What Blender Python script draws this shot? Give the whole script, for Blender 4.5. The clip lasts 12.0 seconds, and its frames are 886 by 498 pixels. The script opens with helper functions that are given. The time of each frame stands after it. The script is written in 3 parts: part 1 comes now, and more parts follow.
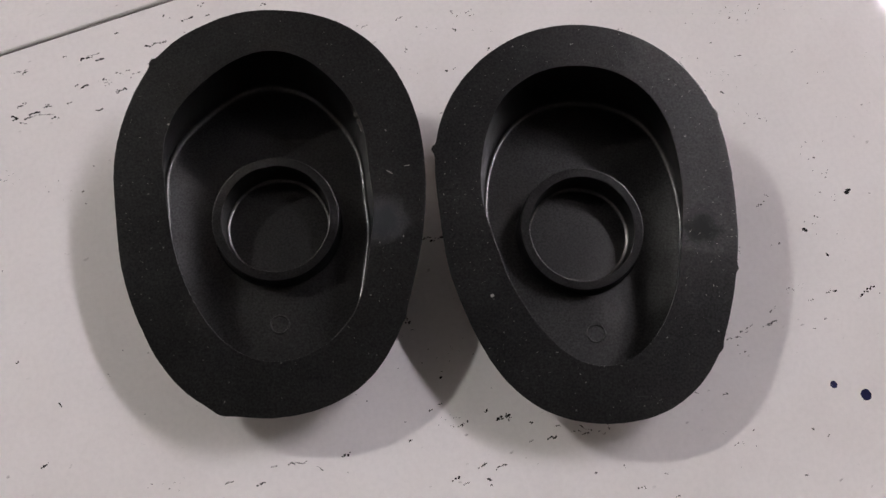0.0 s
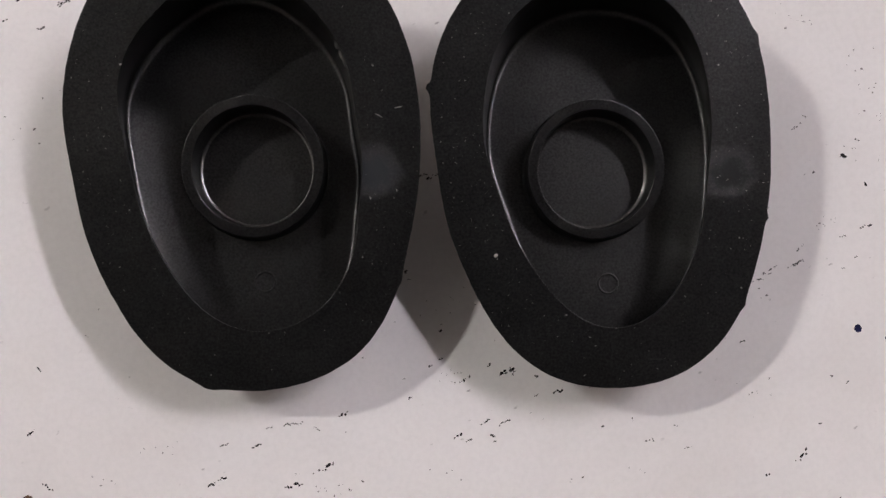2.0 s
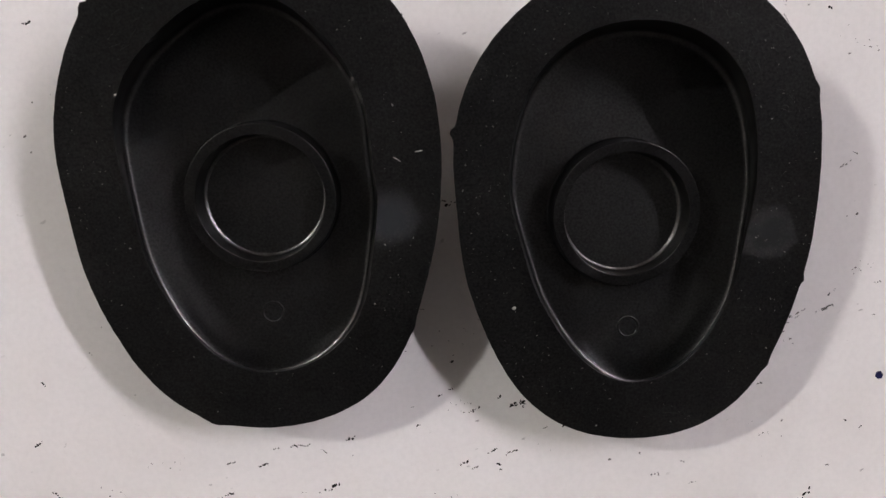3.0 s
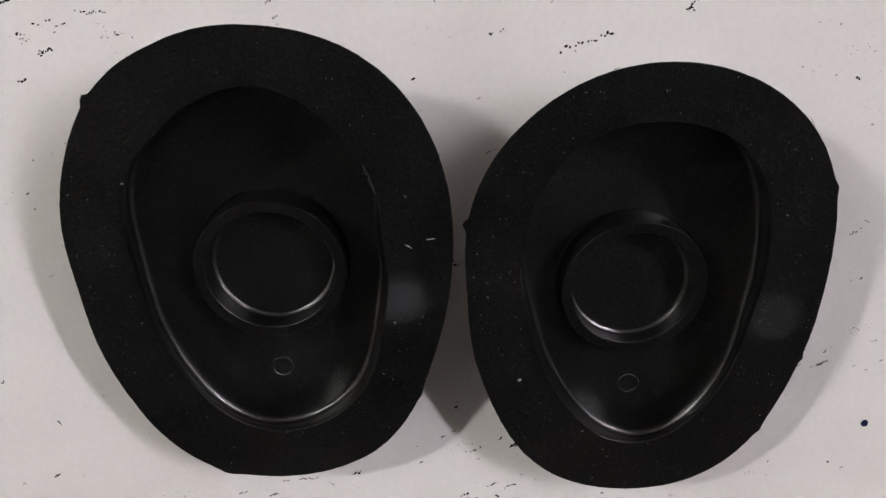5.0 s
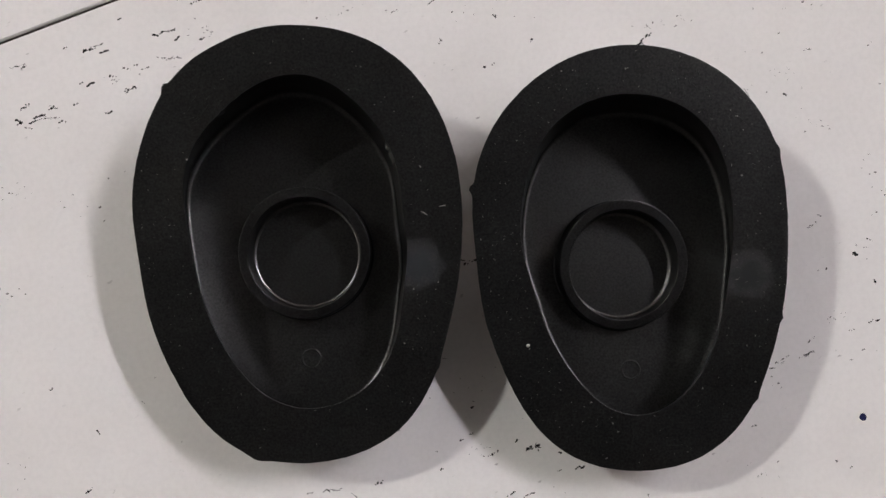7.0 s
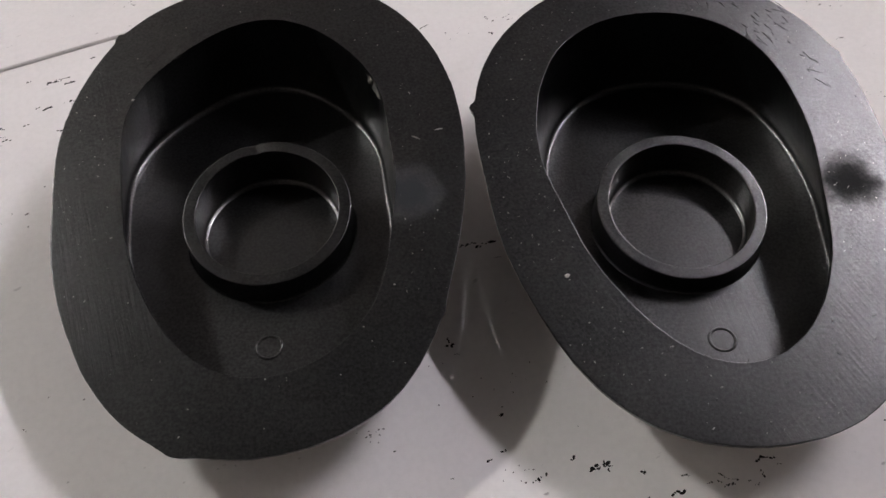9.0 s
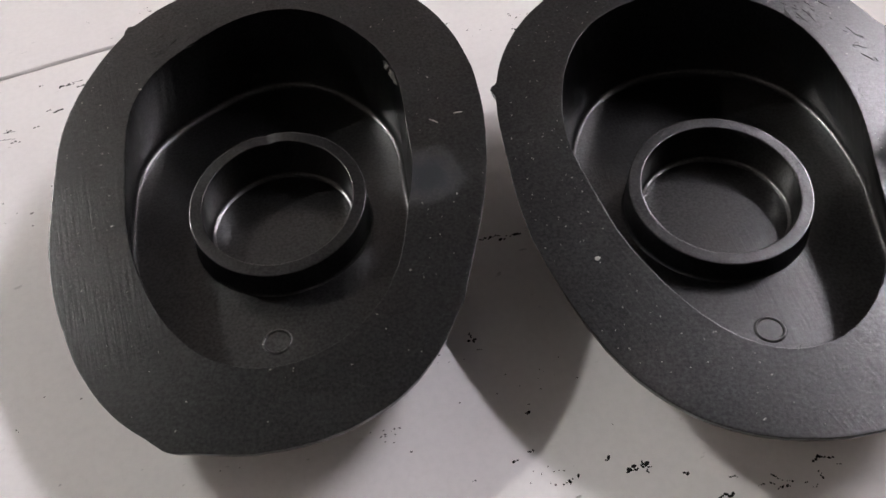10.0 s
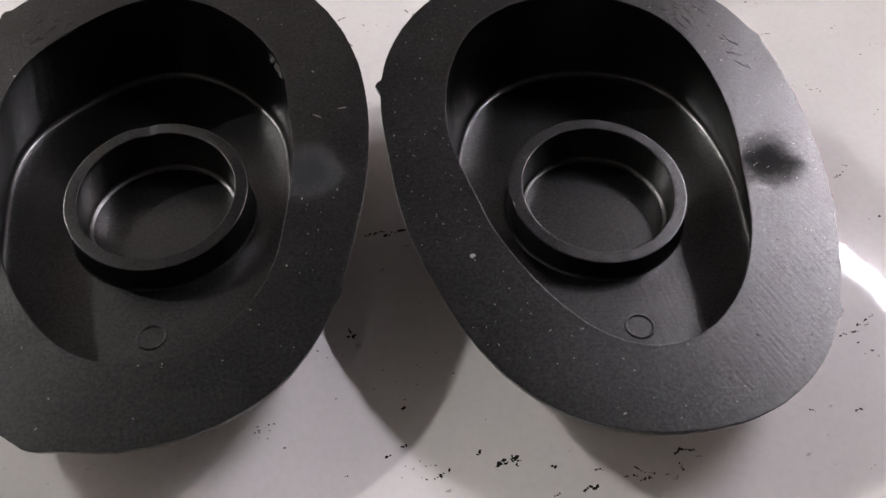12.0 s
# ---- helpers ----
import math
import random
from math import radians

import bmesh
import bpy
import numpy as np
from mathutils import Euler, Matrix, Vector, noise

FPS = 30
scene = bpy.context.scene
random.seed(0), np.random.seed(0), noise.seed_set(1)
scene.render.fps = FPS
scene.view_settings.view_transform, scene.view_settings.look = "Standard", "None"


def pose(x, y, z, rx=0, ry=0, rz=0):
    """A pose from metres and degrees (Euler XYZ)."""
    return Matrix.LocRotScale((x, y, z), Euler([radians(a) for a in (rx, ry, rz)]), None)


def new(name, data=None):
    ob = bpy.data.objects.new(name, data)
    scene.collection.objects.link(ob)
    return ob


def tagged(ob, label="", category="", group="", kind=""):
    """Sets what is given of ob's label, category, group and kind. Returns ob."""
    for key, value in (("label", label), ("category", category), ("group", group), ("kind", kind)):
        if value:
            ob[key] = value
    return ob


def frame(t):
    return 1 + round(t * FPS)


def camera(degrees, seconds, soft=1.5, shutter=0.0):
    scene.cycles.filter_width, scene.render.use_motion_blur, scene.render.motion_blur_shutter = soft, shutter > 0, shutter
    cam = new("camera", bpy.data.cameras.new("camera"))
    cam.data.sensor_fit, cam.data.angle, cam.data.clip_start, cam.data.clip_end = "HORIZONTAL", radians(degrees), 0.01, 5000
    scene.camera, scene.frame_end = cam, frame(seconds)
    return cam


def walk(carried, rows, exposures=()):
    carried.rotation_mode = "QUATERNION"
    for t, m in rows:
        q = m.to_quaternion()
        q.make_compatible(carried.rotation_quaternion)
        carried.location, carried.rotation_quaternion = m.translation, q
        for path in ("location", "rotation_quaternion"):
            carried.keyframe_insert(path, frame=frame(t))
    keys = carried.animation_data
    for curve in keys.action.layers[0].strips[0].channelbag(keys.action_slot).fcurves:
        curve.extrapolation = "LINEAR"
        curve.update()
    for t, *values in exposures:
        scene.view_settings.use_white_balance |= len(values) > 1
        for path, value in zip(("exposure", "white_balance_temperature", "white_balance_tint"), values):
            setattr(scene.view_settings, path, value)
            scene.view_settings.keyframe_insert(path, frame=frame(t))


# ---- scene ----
cam = camera(54.28, 12.0)
PATH = [
    (0, pose(-0.00866, -0.07280, 0.17730, 18.113, -2.588, -2.630)),
    (0.5, pose(-0.00742, -0.07126, 0.17438, 18.184, -2.555, -3.468)),
    (1, pose(-0.00767, -0.06505, 0.17447, 16.256, -2.806, -3.820)),
    (1.5, pose(-0.00674, -0.05107, 0.16912, 8.363, -2.827, -3.761)),
    (2, pose(-0.00605, -0.03553, 0.16769, 2.998, -2.464, -3.432)),
    (2.5, pose(-0.00704, -0.01673, 0.15921, -3.208, -2.395, -2.087)),
    (2.7, pose(-0.00637, -0.00773, 0.15841, -5.638, -2.102, -1.202)),
    (4.3, pose(-0.00728, 0.03204, 0.15239, -20.057, -1.891, -0.124)),
    (4.5, pose(-0.00941, 0.03271, 0.15336, -18.340, -2.112, -0.081)),
    (5, pose(-0.00944, 0.04369, 0.14783, -20.009, -2.351, 0.730)),
    (5.5, pose(-0.00690, 0.04976, 0.13961, -21.826, -2.516, 1.354)),
    (6, pose(-0.00956, 0.04865, 0.14105, -22.479, -2.215, 1.988)),
    (6.5, pose(-0.01370, 0.01821, 0.16655, -12.740, -3.396, 0.705)),
    (7, pose(-0.01214, -0.01771, 0.17994, 2.509, -2.228, -1.498)),
    (7.2, pose(-0.01253, -0.03207, 0.17713, 7.578, -2.385, -2.486)),
    (8.8, pose(-0.00928, -0.09102, 0.11747, 36.196, 1.555, -4.291)),
    (9, pose(-0.00892, -0.09649, 0.11150, 36.751, 1.441, -4.003)),
    (9.5, pose(-0.00804, -0.09939, 0.10399, 39.225, 2.422, -3.664)),
    (10, pose(-0.00774, -0.09854, 0.09900, 40.299, 3.449, -3.053)),
    (10.5, pose(-0.00634, -0.09736, 0.09584, 39.529, 3.428, -3.280)),
    (11, pose(-0.00631, -0.09790, 0.09525, 39.186, 3.359, -3.363)),
    (11.5, pose(-0.00449, -0.09754, 0.09803, 39.594, 1.416, -4.480)),
    (12, pose(-0.00097, -0.09913, 0.09946, 39.825, -0.514, -5.582)),
]
EXPOSURES = [(0.0, -0.14, 6620, 11), (1.0, -0.08, 6620, 11), (2.5, 0.14, 6600, 10), (4.5, 0.1, 6580, 6), (6.0, 0.05, 6580, 6), (7.0, 0.08, 6580, 6),
             (9.0, 0.04, 6530, 9), (9.7, 0.14, 6530, 9), (10.5, 0.34, 6530, 9), (11.3, 0.28, 6530, 10), (12.0, 0.16, 6530, 10)]
walk(cam, PATH, exposures=EXPOSURES)

MM = 0.001
JOINT = radians(20.5)          # direction of the tile joints

# ---- world: a closed room, only a faint glow outside it ----
world = bpy.data.worlds.new("world")
scene.world = world
world.use_nodes = True
world.node_tree.nodes["Background"].inputs[0].default_value = (0.8, 0.85, 1.0, 1)
world.node_tree.nodes["Background"].inputs[1].default_value = 0.05

TUBE_EAST, TUBE_NORTH = 420.0, 1750.0


# ---- materials ----
def material(name):
    m = bpy.data.materials.new(name)
    m.use_nodes = True
    return m, m.node_tree.nodes, m.node_tree.links, m.node_tree.nodes["Principled BSDF"]


def texture(nodes, links, kind, scale, coord, detail=4.0, rough=0.6):
    n = nodes.new(kind)
    n.inputs["Scale"].default_value = scale
    if kind == "ShaderNodeTexNoise":
        n.inputs["Detail"].default_value = detail
        n.inputs["Roughness"].default_value = rough
    links.new(coord, n.inputs["Vector"])
    return n


def ramp(nodes, links, fac, stops):
    n = nodes.new("ShaderNodeValToRGB")
    e = n.color_ramp.elements
    while len(e) < len(stops):
        e.new(0.5)
    for i, (p, c) in enumerate(stops):
        e[i].position = p
        e[i].color = (c, c, c, 1) if isinstance(c, float) else (*c, 1)
    links.new(fac, n.inputs["Fac"])
    return n


def mix(nodes, links, mode, fac, a, b):
    n = nodes.new("ShaderNodeMix")
    n.data_type, n.blend_type = "RGBA", mode
    for value, sock in ((fac, n.inputs[0]), (a, n.inputs[6]), (b, n.inputs[7])):
        if hasattr(value, "is_linked"):
            links.new(value, sock)
        elif isinstance(value, float):
            sock.default_value = value
        else:
            sock.default_value = (*value, 1)
    return n.outputs[2]


def stretched(nodes, links, coord, scale, turn=0.0):
    first = nodes.new("ShaderNodeMapping")
    first.inputs["Rotation"].default_value = (0, 0, turn)
    links.new(coord, first.inputs["Vector"])
    n = nodes.new("ShaderNodeMapping")
    n.inputs["Scale"].default_value = scale
    links.new(first.outputs[0], n.inputs["Vector"])
    return n.outputs[0]


def rubber_material(name, patch, bloom_colour, scratch_turn, gloss, level, dusty, scratch, dents, relief):
    """Moulded black rubber: fine pebbled skin, trimming lines, small dents, grey dusty bloom and one dry, matt smudge on the rim."""
    m, nodes, links, p = material(name)
    at = nodes.new("ShaderNodeTexCoord").outputs["Object"]

    def times_plus(a, k, b):
        n = nodes.new("ShaderNodeMath")
        n.operation = "MULTIPLY_ADD"
        links.new(a, n.inputs[0])
        n.inputs[1].default_value = k
        if hasattr(b, "is_linked"):
            links.new(b, n.inputs[2])
        else:
            n.inputs[2].default_value = b
        return n.outputs[0]

    def times(a, b):
        n = nodes.new("ShaderNodeMath")
        n.operation = "MULTIPLY"
        links.new(a, n.inputs[0])
        links.new(b, n.inputs[1])
        return n.outputs[0]

    cloud = texture(nodes, links, "ShaderNodeTexNoise", 150, at, 7, 0.72).outputs["Fac"]
    wide = texture(nodes, links, "ShaderNodeTexNoise", 60, at, 3, 0.5).outputs["Fac"]
    mottle = texture(nodes, links, "ShaderNodeTexNoise", 620, at, 5, 0.7).outputs["Fac"]
    pits = texture(nodes, links, "ShaderNodeTexNoise", 2300, at, 4, 0.6).outputs["Fac"]
    fine = texture(nodes, links, "ShaderNodeTexNoise", 5200, at, 3, 0.6).outputs["Fac"]
    lines = texture(nodes, links, "ShaderNodeTexNoise", 1.0, stretched(nodes, links, at, (2600, 110, 400), scratch_turn), 3, 0.6).outputs["Fac"]
    cross = texture(nodes, links, "ShaderNodeTexNoise", 1.0, stretched(nodes, links, at, (170, 2300, 500), scratch_turn + 0.5), 2, 0.5).outputs["Fac"]
    nick = texture(nodes, links, "ShaderNodeTexNoise", 1.0, stretched(nodes, links, at, (700, 1900, 900), scratch_turn + 0.7), 2, 0.5).outputs["Fac"]
    base = ramp(nodes, links, cloud, [(0.32, (0.0009, 0.0010, 0.0011)), (0.52, (0.0014, 0.0015, 0.0016)), (0.68, (0.0050, 0.0051, 0.0053))]).outputs["Color"]
    bloom = ramp(nodes, links, mottle, [(0.36, 0.55), (0.5, 1.0), (0.64, 1.9)]).outputs["Color"]
    col = mix(nodes, links, "MULTIPLY", 1.0, base, bloom)
    col = mix(nodes, links, "MIX", ramp(nodes, links, pits, [(0.62, 0.0), (0.74, dusty)]).outputs["Color"], col, (0.055, 0.054, 0.054))
    # chalky hairline scratches, where the skin is dusty
    hair = ramp(nodes, links, cross, [(0.67, 0.0), (0.73, dusty * 1.6)]).outputs["Color"]
    hair = mix(nodes, links, "MULTIPLY", 1.0, hair, ramp(nodes, links, cloud, [(0.48, 0.0), (0.58, 1.0)]).outputs["Color"])
    col = mix(nodes, links, "MIX", hair, col, (0.07, 0.069, 0.068))
    # dry smudge with a ragged edge
    away = nodes.new("ShaderNodeVectorMath")
    away.operation = "DISTANCE"
    links.new(at, away.inputs[0])
    away.inputs[1].default_value = patch
    ragged = times_plus(pits, 0.0008, times_plus(mottle, 0.0056, times_plus(cloud, 0.0060, away.outputs["Value"])))
    smudge = ramp(nodes, links, ragged, [(0.0087, 0.95), (0.0090, 0.0)]).outputs["Color"]
    col = mix(nodes, links, "MIX", smudge, col, bloom_colour)
    links.new(col, p.inputs["Base Color"])
    shine = ramp(nodes, links, cloud, [(0.32, gloss - 0.01), (0.52, gloss), (0.72, gloss + 0.015)]).outputs["Color"]
    shine = mix(nodes, links, "MIX", smudge, shine, (0.8, 0.8, 0.8))
    links.new(shine, p.inputs["Roughness"])
    # dusty, dull patches take some of the gloss away
    dull = ramp(nodes, links, wide, [(0.35, level), (0.65, level * 0.78)]).outputs["Color"]
    patchy = ramp(nodes, links, pits, [(0.36, 0.72), (0.5, 1.0), (0.64, 1.25)]).outputs["Color"]
    dull = mix(nodes, links, "MULTIPLY", 1.0, dull, patchy)
    dull = mix(nodes, links, "MIX", smudge, dull, (0.12, 0.12, 0.12))
    links.new(dull, p.inputs["Specular IOR Level"])
    b = nodes.new("ShaderNodeBump")
    b.inputs["Strength"].default_value = relief
    b.inputs["Distance"].default_value = 0.0004
    # the trimming lines and the dents come and go over the rim
    some = ramp(nodes, links, wide, [(0.42, 0.0), (0.60, 1.0)]).outputs["Color"]
    height = times_plus(times(lines, some), scratch, times_plus(mottle, 0.40, times_plus(pits, 0.30, times_plus(fine, 0.20, 0.0))))
    dent = ramp(nodes, links, nick, [(0.69, 0.0), (0.75, 1.0)]).outputs["Color"]
    height = times_plus(dent, -dents, height)
    links.new(height, b.inputs["Height"])
    links.new(b.outputs[0], p.inputs["Normal"])
    return m


def tile_material():
    """Polished off-white vitrified tile: faint warm clouds, tiny grey specks, a little wear in the gloss."""
    m, nodes, links, p = material("polished_tile")
    at = nodes.new("ShaderNodeTexCoord").outputs["Object"]
    cloud = texture(nodes, links, "ShaderNodeTexNoise", 14, at, 5, 0.6)
    base = ramp(nodes, links, cloud.outputs["Fac"], [(0.3, (0.74, 0.715, 0.70)), (0.5, (0.80, 0.78, 0.77)), (0.72, (0.84, 0.825, 0.82))])
    grain = texture(nodes, links, "ShaderNodeTexNoise", 900, at, 3, 0.6)
    g = ramp(nodes, links, grain.outputs["Fac"], [(0.3, 0.955), (0.6, 1.0)])
    col = mix(nodes, links, "MULTIPLY", 1.0, base.outputs["Color"], g.outputs["Color"])
    # small faint grey specks, gathered in drifts
    drift = texture(nodes, links, "ShaderNodeTexNoise", 1.0, stretched(nodes, links, at, (22, 55, 1)), 3, 0.6)
    speck = texture(nodes, links, "ShaderNodeTexNoise", 1.0, stretched(nodes, links, at, (420, 800, 1)), 2, 0.5)
    s = ramp(nodes, links, speck.outputs["Fac"], [(0.69, 0.0), (0.76, 0.55)])
    d = ramp(nodes, links, drift.outputs["Fac"], [(0.5, 0.0), (0.62, 1.0)])
    both = mix(nodes, links, "MULTIPLY", 1.0, s.outputs["Color"], d.outputs["Color"])
    col = mix(nodes, links, "MIX", both, col, (0.12, 0.11, 0.11))
    links.new(col, p.inputs["Base Color"])
    wear = texture(nodes, links, "ShaderNodeTexNoise", 60, at, 5, 0.65)
    r = ramp(nodes, links, wear.outputs["Fac"], [(0.35, 0.025), (0.7, 0.06)])
    links.new(r.outputs["Color"], p.inputs["Roughness"])
    p.inputs["Specular IOR Level"].default_value = 0.5
    b = nodes.new("ShaderNodeBump")
    b.inputs["Strength"].default_value = 0.05
    b.inputs["Distance"].default_value = 0.0004
    links.new(wear.outputs["Fac"], b.inputs["Height"])
    links.new(b.outputs[0], p.inputs["Normal"])
    return m


def plain_material(name, colour, rough=0.6, scale=300.0, spread=0.25, bump=0.0):
    m, nodes, links, p = material(name)
    at = nodes.new("ShaderNodeTexCoord").outputs["Object"]
    n = texture(nodes, links, "ShaderNodeTexNoise", scale, at, 5, 0.6)
    lo = tuple(c * (1 - spread) for c in colour)
    hi = tuple(min(1.0, c * (1 + spread)) for c in colour)
    links.new(ramp(nodes, links, n.outputs["Fac"], [(0.3, lo), (0.7, hi)]).outputs["Color"], p.inputs["Base Color"])
    p.inputs["Roughness"].default_value = rough
    p.inputs["Specular IOR Level"].default_value = 0.2 if rough > 0.45 else 0.5
    if bump:
        b = nodes.new("ShaderNodeBump")
        b.inputs["Strength"].default_value = 0.4
        b.inputs["Distance"].default_value = bump
        links.new(n.outputs["Fac"], b.inputs["Height"])
        links.new(b.outputs[0], p.inputs["Normal"])
    return m


RUBBER_A = rubber_material("black_rubber", (0.0222, -0.0039, 0.0150), (0.020, 0.0215, 0.025), -0.28, 0.30, 0.74, 0.16, 0.8, 0.04, 0.17)
RUBBER_B = rubber_material("black_rubber_scuffed", (0.0231, -0.0034, 0.0152), (0.011, 0.0115, 0.0125), -0.45, 0.29, 0.74, 0.20, 0.5, 0.08, 0.17)
RUBBER_IN = rubber_material("black_rubber_smooth", (0, 0, 1), (0.01, 0.01, 0.01), -0.1, 0.305, 0.84, 0.04, 0.6, 0.08, 0.13)
TILE = tile_material()
GROUT = plain_material("dark_grout", (0.05, 0.042, 0.038), 0.9)
# unseen walls, pale and warm so they bounce light into the shadows
BOUNCE_WALL = plain_material("bounce_wall", (0.80, 0.745, 0.69), 0.8, 6.0, 0.05, 0.002)
# unseen south wall, dark only to keep reflections in the rubber low
DARK_WALL = plain_material("dark_unseen_wall", (0.09, 0.08, 0.072), 0.8, 6.0, 0.05, 0.002)
# unseen ceiling, darkened so the rubber mirrors little light from overhead
CEILING = plain_material("dark_unseen_ceiling", (0.09, 0.087, 0.085), 0.85, 6.0, 0.04, 0.002)
STREAK = plain_material("dark_mark", (0.006, 0.006, 0.006), 0.8, 900.0, 0.4)
STREAK_PALE = plain_material("grey_mark", (0.13, 0.12, 0.12), 0.6, 900.0, 0.4)
INK = plain_material("blue_ink", (0.004, 0.006, 0.045), 0.7, 700.0, 0.4)
BROWN = plain_material("brown_grit", (0.10, 0.055, 0.035), 0.8, 900.0, 0.4)
# torn skin; part of its bright glint is put into this paler colour
TORN = plain_material("torn_rubber", (0.05, 0.05, 0.048), 0.28, 1500.0, 0.5, 0.0003)
SCUFF = plain_material("grey_scuff", (0.03, 0.03, 0.03), 0.32, 900.0, 0.3)
FLECK = plain_material("pale_dust", (0.42, 0.41, 0.38), 0.85, 900.0, 0.3)
HOUSING = plain_material("white_enamel", (0.75, 0.75, 0.74), 0.4, 20.0, 0.04)
CAP = plain_material("lamp_cap_metal", (0.55, 0.55, 0.55), 0.35, 60.0, 0.05)


def lit_tube(name, colour, strength):
    m, nodes, links, p = material(name)
    p.inputs["Base Color"].default_value = (0.9, 0.9, 0.9, 1)
    p.inputs["Emission Color"].default_value = (*colour, 1)
    p.inputs["Emission Strength"].default_value = strength
    return m


GLOW_EAST = lit_tube("lit_tube_cool", (1.0, 0.95, 1.05), TUBE_EAST)
GLOW_NORTH = lit_tube("lit_tube_neutral", (1.0, 0.975, 0.97), TUBE_NORTH)


# ---- mesh helpers ----
def part(name, bm, mat, parent=None, label="", smooth=True):
    me = bpy.data.meshes.new(name)
    bm.normal_update()
    bm.to_mesh(me)
    bm.free()
    me.materials.append(mat)
    for f in me.polygons:
        f.use_smooth = smooth
    ob = new(name, me)
    if parent:
        ob.parent = parent
    return tagged(ob, label) if label else ob


def empty(name, m, label, category, group="", kind=""):
    ob = new(name)
    ob.matrix_world = m
    ob.empty_display_size = 0.02
    return tagged(ob, label, category, group, kind)


def box(bm, x0, y0, z0, x1, y1, z1):
    v = [bm.verts.new((x, y, z)) for z in (z0, z1) for y in (y0, y1) for x in (x0, x1)]
    for f in ((0, 2, 3, 1), (4, 5, 7, 6), (0, 1, 5, 4), (1, 3, 7, 5), (3, 2, 6, 7), (2, 0, 4, 6)):
        bm.faces.new([v[i] for i in f])


def loft(bm, loops, cap_start=True, cap_end=True):
    rows = [[bm.verts.new(c) for c in loop] for loop in loops]
    n = len(rows[0])
    for a, b in zip(rows, rows[1:]):
        for i in range(n):
            j = (i + 1) % n
            bm.faces.new((a[i], a[j], b[j], b[i]))
    for row, use, flip in ((rows[0], cap_start, True), (rows[-1], cap_end, False)):
        if use:
            mid = bm.verts.new(sum((v.co for v in row), Vector()) / n)
            for i in range(n):
                j = (i + 1) % n
                bm.faces.new((mid, row[j], row[i]) if flip else (mid, row[i], row[j]))


# ---- tiled floor; unseen walls and ceiling added to shape the light ----
def room():
    x0, x1, y0, y1, high, thick = -3.4, 2.6, -3.0, 2.8, 2.7, 0.15
    turned = Matrix.Rotation(JOINT, 4, "Z")
    floor = empty("floor", Matrix.Rotation(JOINT, 4, "Z"), "polished off-white floor tiles with dark specks and thin dark joints", "floor", kind="structure")
    bm = bmesh.new()
    box(bm, -4.4, -4.4, -0.06, 4.4, 4.4, -0.0009)
    part("grout_bed", bm, GROUT, floor, smooth=False)
    side, gap = 0.6, 0.0007
    # the joint runs through this place, in the turned axes of the tiles
    j = Matrix.Rotation(-JOINT, 4, "Z") @ Vector((-0.0770, 0.0418, 0))
    bm = bmesh.new()
    s, c = (side - gap) / 2, 0.0003
    loops = [[(x * (s - i), y * (s - i), z) for x, y in ((-1, -1), (1, -1), (1, 1), (-1, 1))] for i, z in ((0, -0.009), (0, -c), (c, 0))]
    loft(bm, loops)
    first = part("tile", bm, TILE, floor, smooth=False)
    me = first.data
    for ix in range(-7, 7):
        for iy in range(-7, 7):
            ob = first if (ix, iy) == (-7, -7) else new("tile", me)
            ob.parent = floor
            ob.location = (0.06 + side * ix, j.y - side / 2 + side * iy, 0)
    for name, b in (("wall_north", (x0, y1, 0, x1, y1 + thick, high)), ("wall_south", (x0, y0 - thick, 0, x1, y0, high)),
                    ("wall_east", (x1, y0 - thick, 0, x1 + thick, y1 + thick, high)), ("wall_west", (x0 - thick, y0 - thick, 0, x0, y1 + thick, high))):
        bm = bmesh.new()
        box(bm, *b)
        # the south wall is the dark copy, the others bounce light
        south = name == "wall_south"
        wall = part(name, bm, DARK_WALL if south else BOUNCE_WALL, smooth=False)
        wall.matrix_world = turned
        tagged(wall, "unseen dark wall added so the rubber reflects little light from the south" if south else "unseen off-white wall added to bounce light onto the floor", "wall", kind="structure")
    bm = bmesh.new()
    box(bm, x0 - thick, y0 - thick, high, x1 + thick, y1 + thick, high + 0.15)
    ceiling = part("ceiling", bm, CEILING, smooth=False)
    ceiling.matrix_world = turned
    tagged(ceiling, "unseen ceiling above the floor, darkened so the rubber reflects little light", "ceiling", kind="structure")


room()


# ---- the two tube lamps that light the floor ----
def tube_light(m, length, glow):
    lamp = empty("tube_light", m, "lit white tube lamp in a slim enamelled batten", "lamp", "tube lamps of the room")
    bm = bmesh.new()
    w, h = 0.03, 0.045
    prof = [(-w, 0.03), (-w, 0.075), (w, 0.075), (w, 0.03), (0.012, 0.022), (-0.012, 0.022)]
    loft(bm, [[(x, y, z) for y, z in prof] for x in (-length / 2 - 0.03, length / 2 + 0.03)])
    part("batten", bm, HOUSING, lamp, smooth=False)
    bm = bmesh.new()
    ring = [(0.014 * math.cos(a * math.tau / 14), 0.014 * math.sin(a * math.tau / 14)) for a in range(14)]
    loft(bm, [[(x, y, z) for y, z in ring] for x in (-length / 2, length / 2)])
    part("tube", bm, glow, lamp, "glowing white glass tube")
    for s in (-1, 1):
        bm = bmesh.new()
        loft(bm, [[(s * x, y * 1.15, z * 1.15) for y, z in ring] for x in (length / 2 - 0.02, length / 2 + 0.028)])
        part("holder", bm, CAP, lamp)
    return lamp


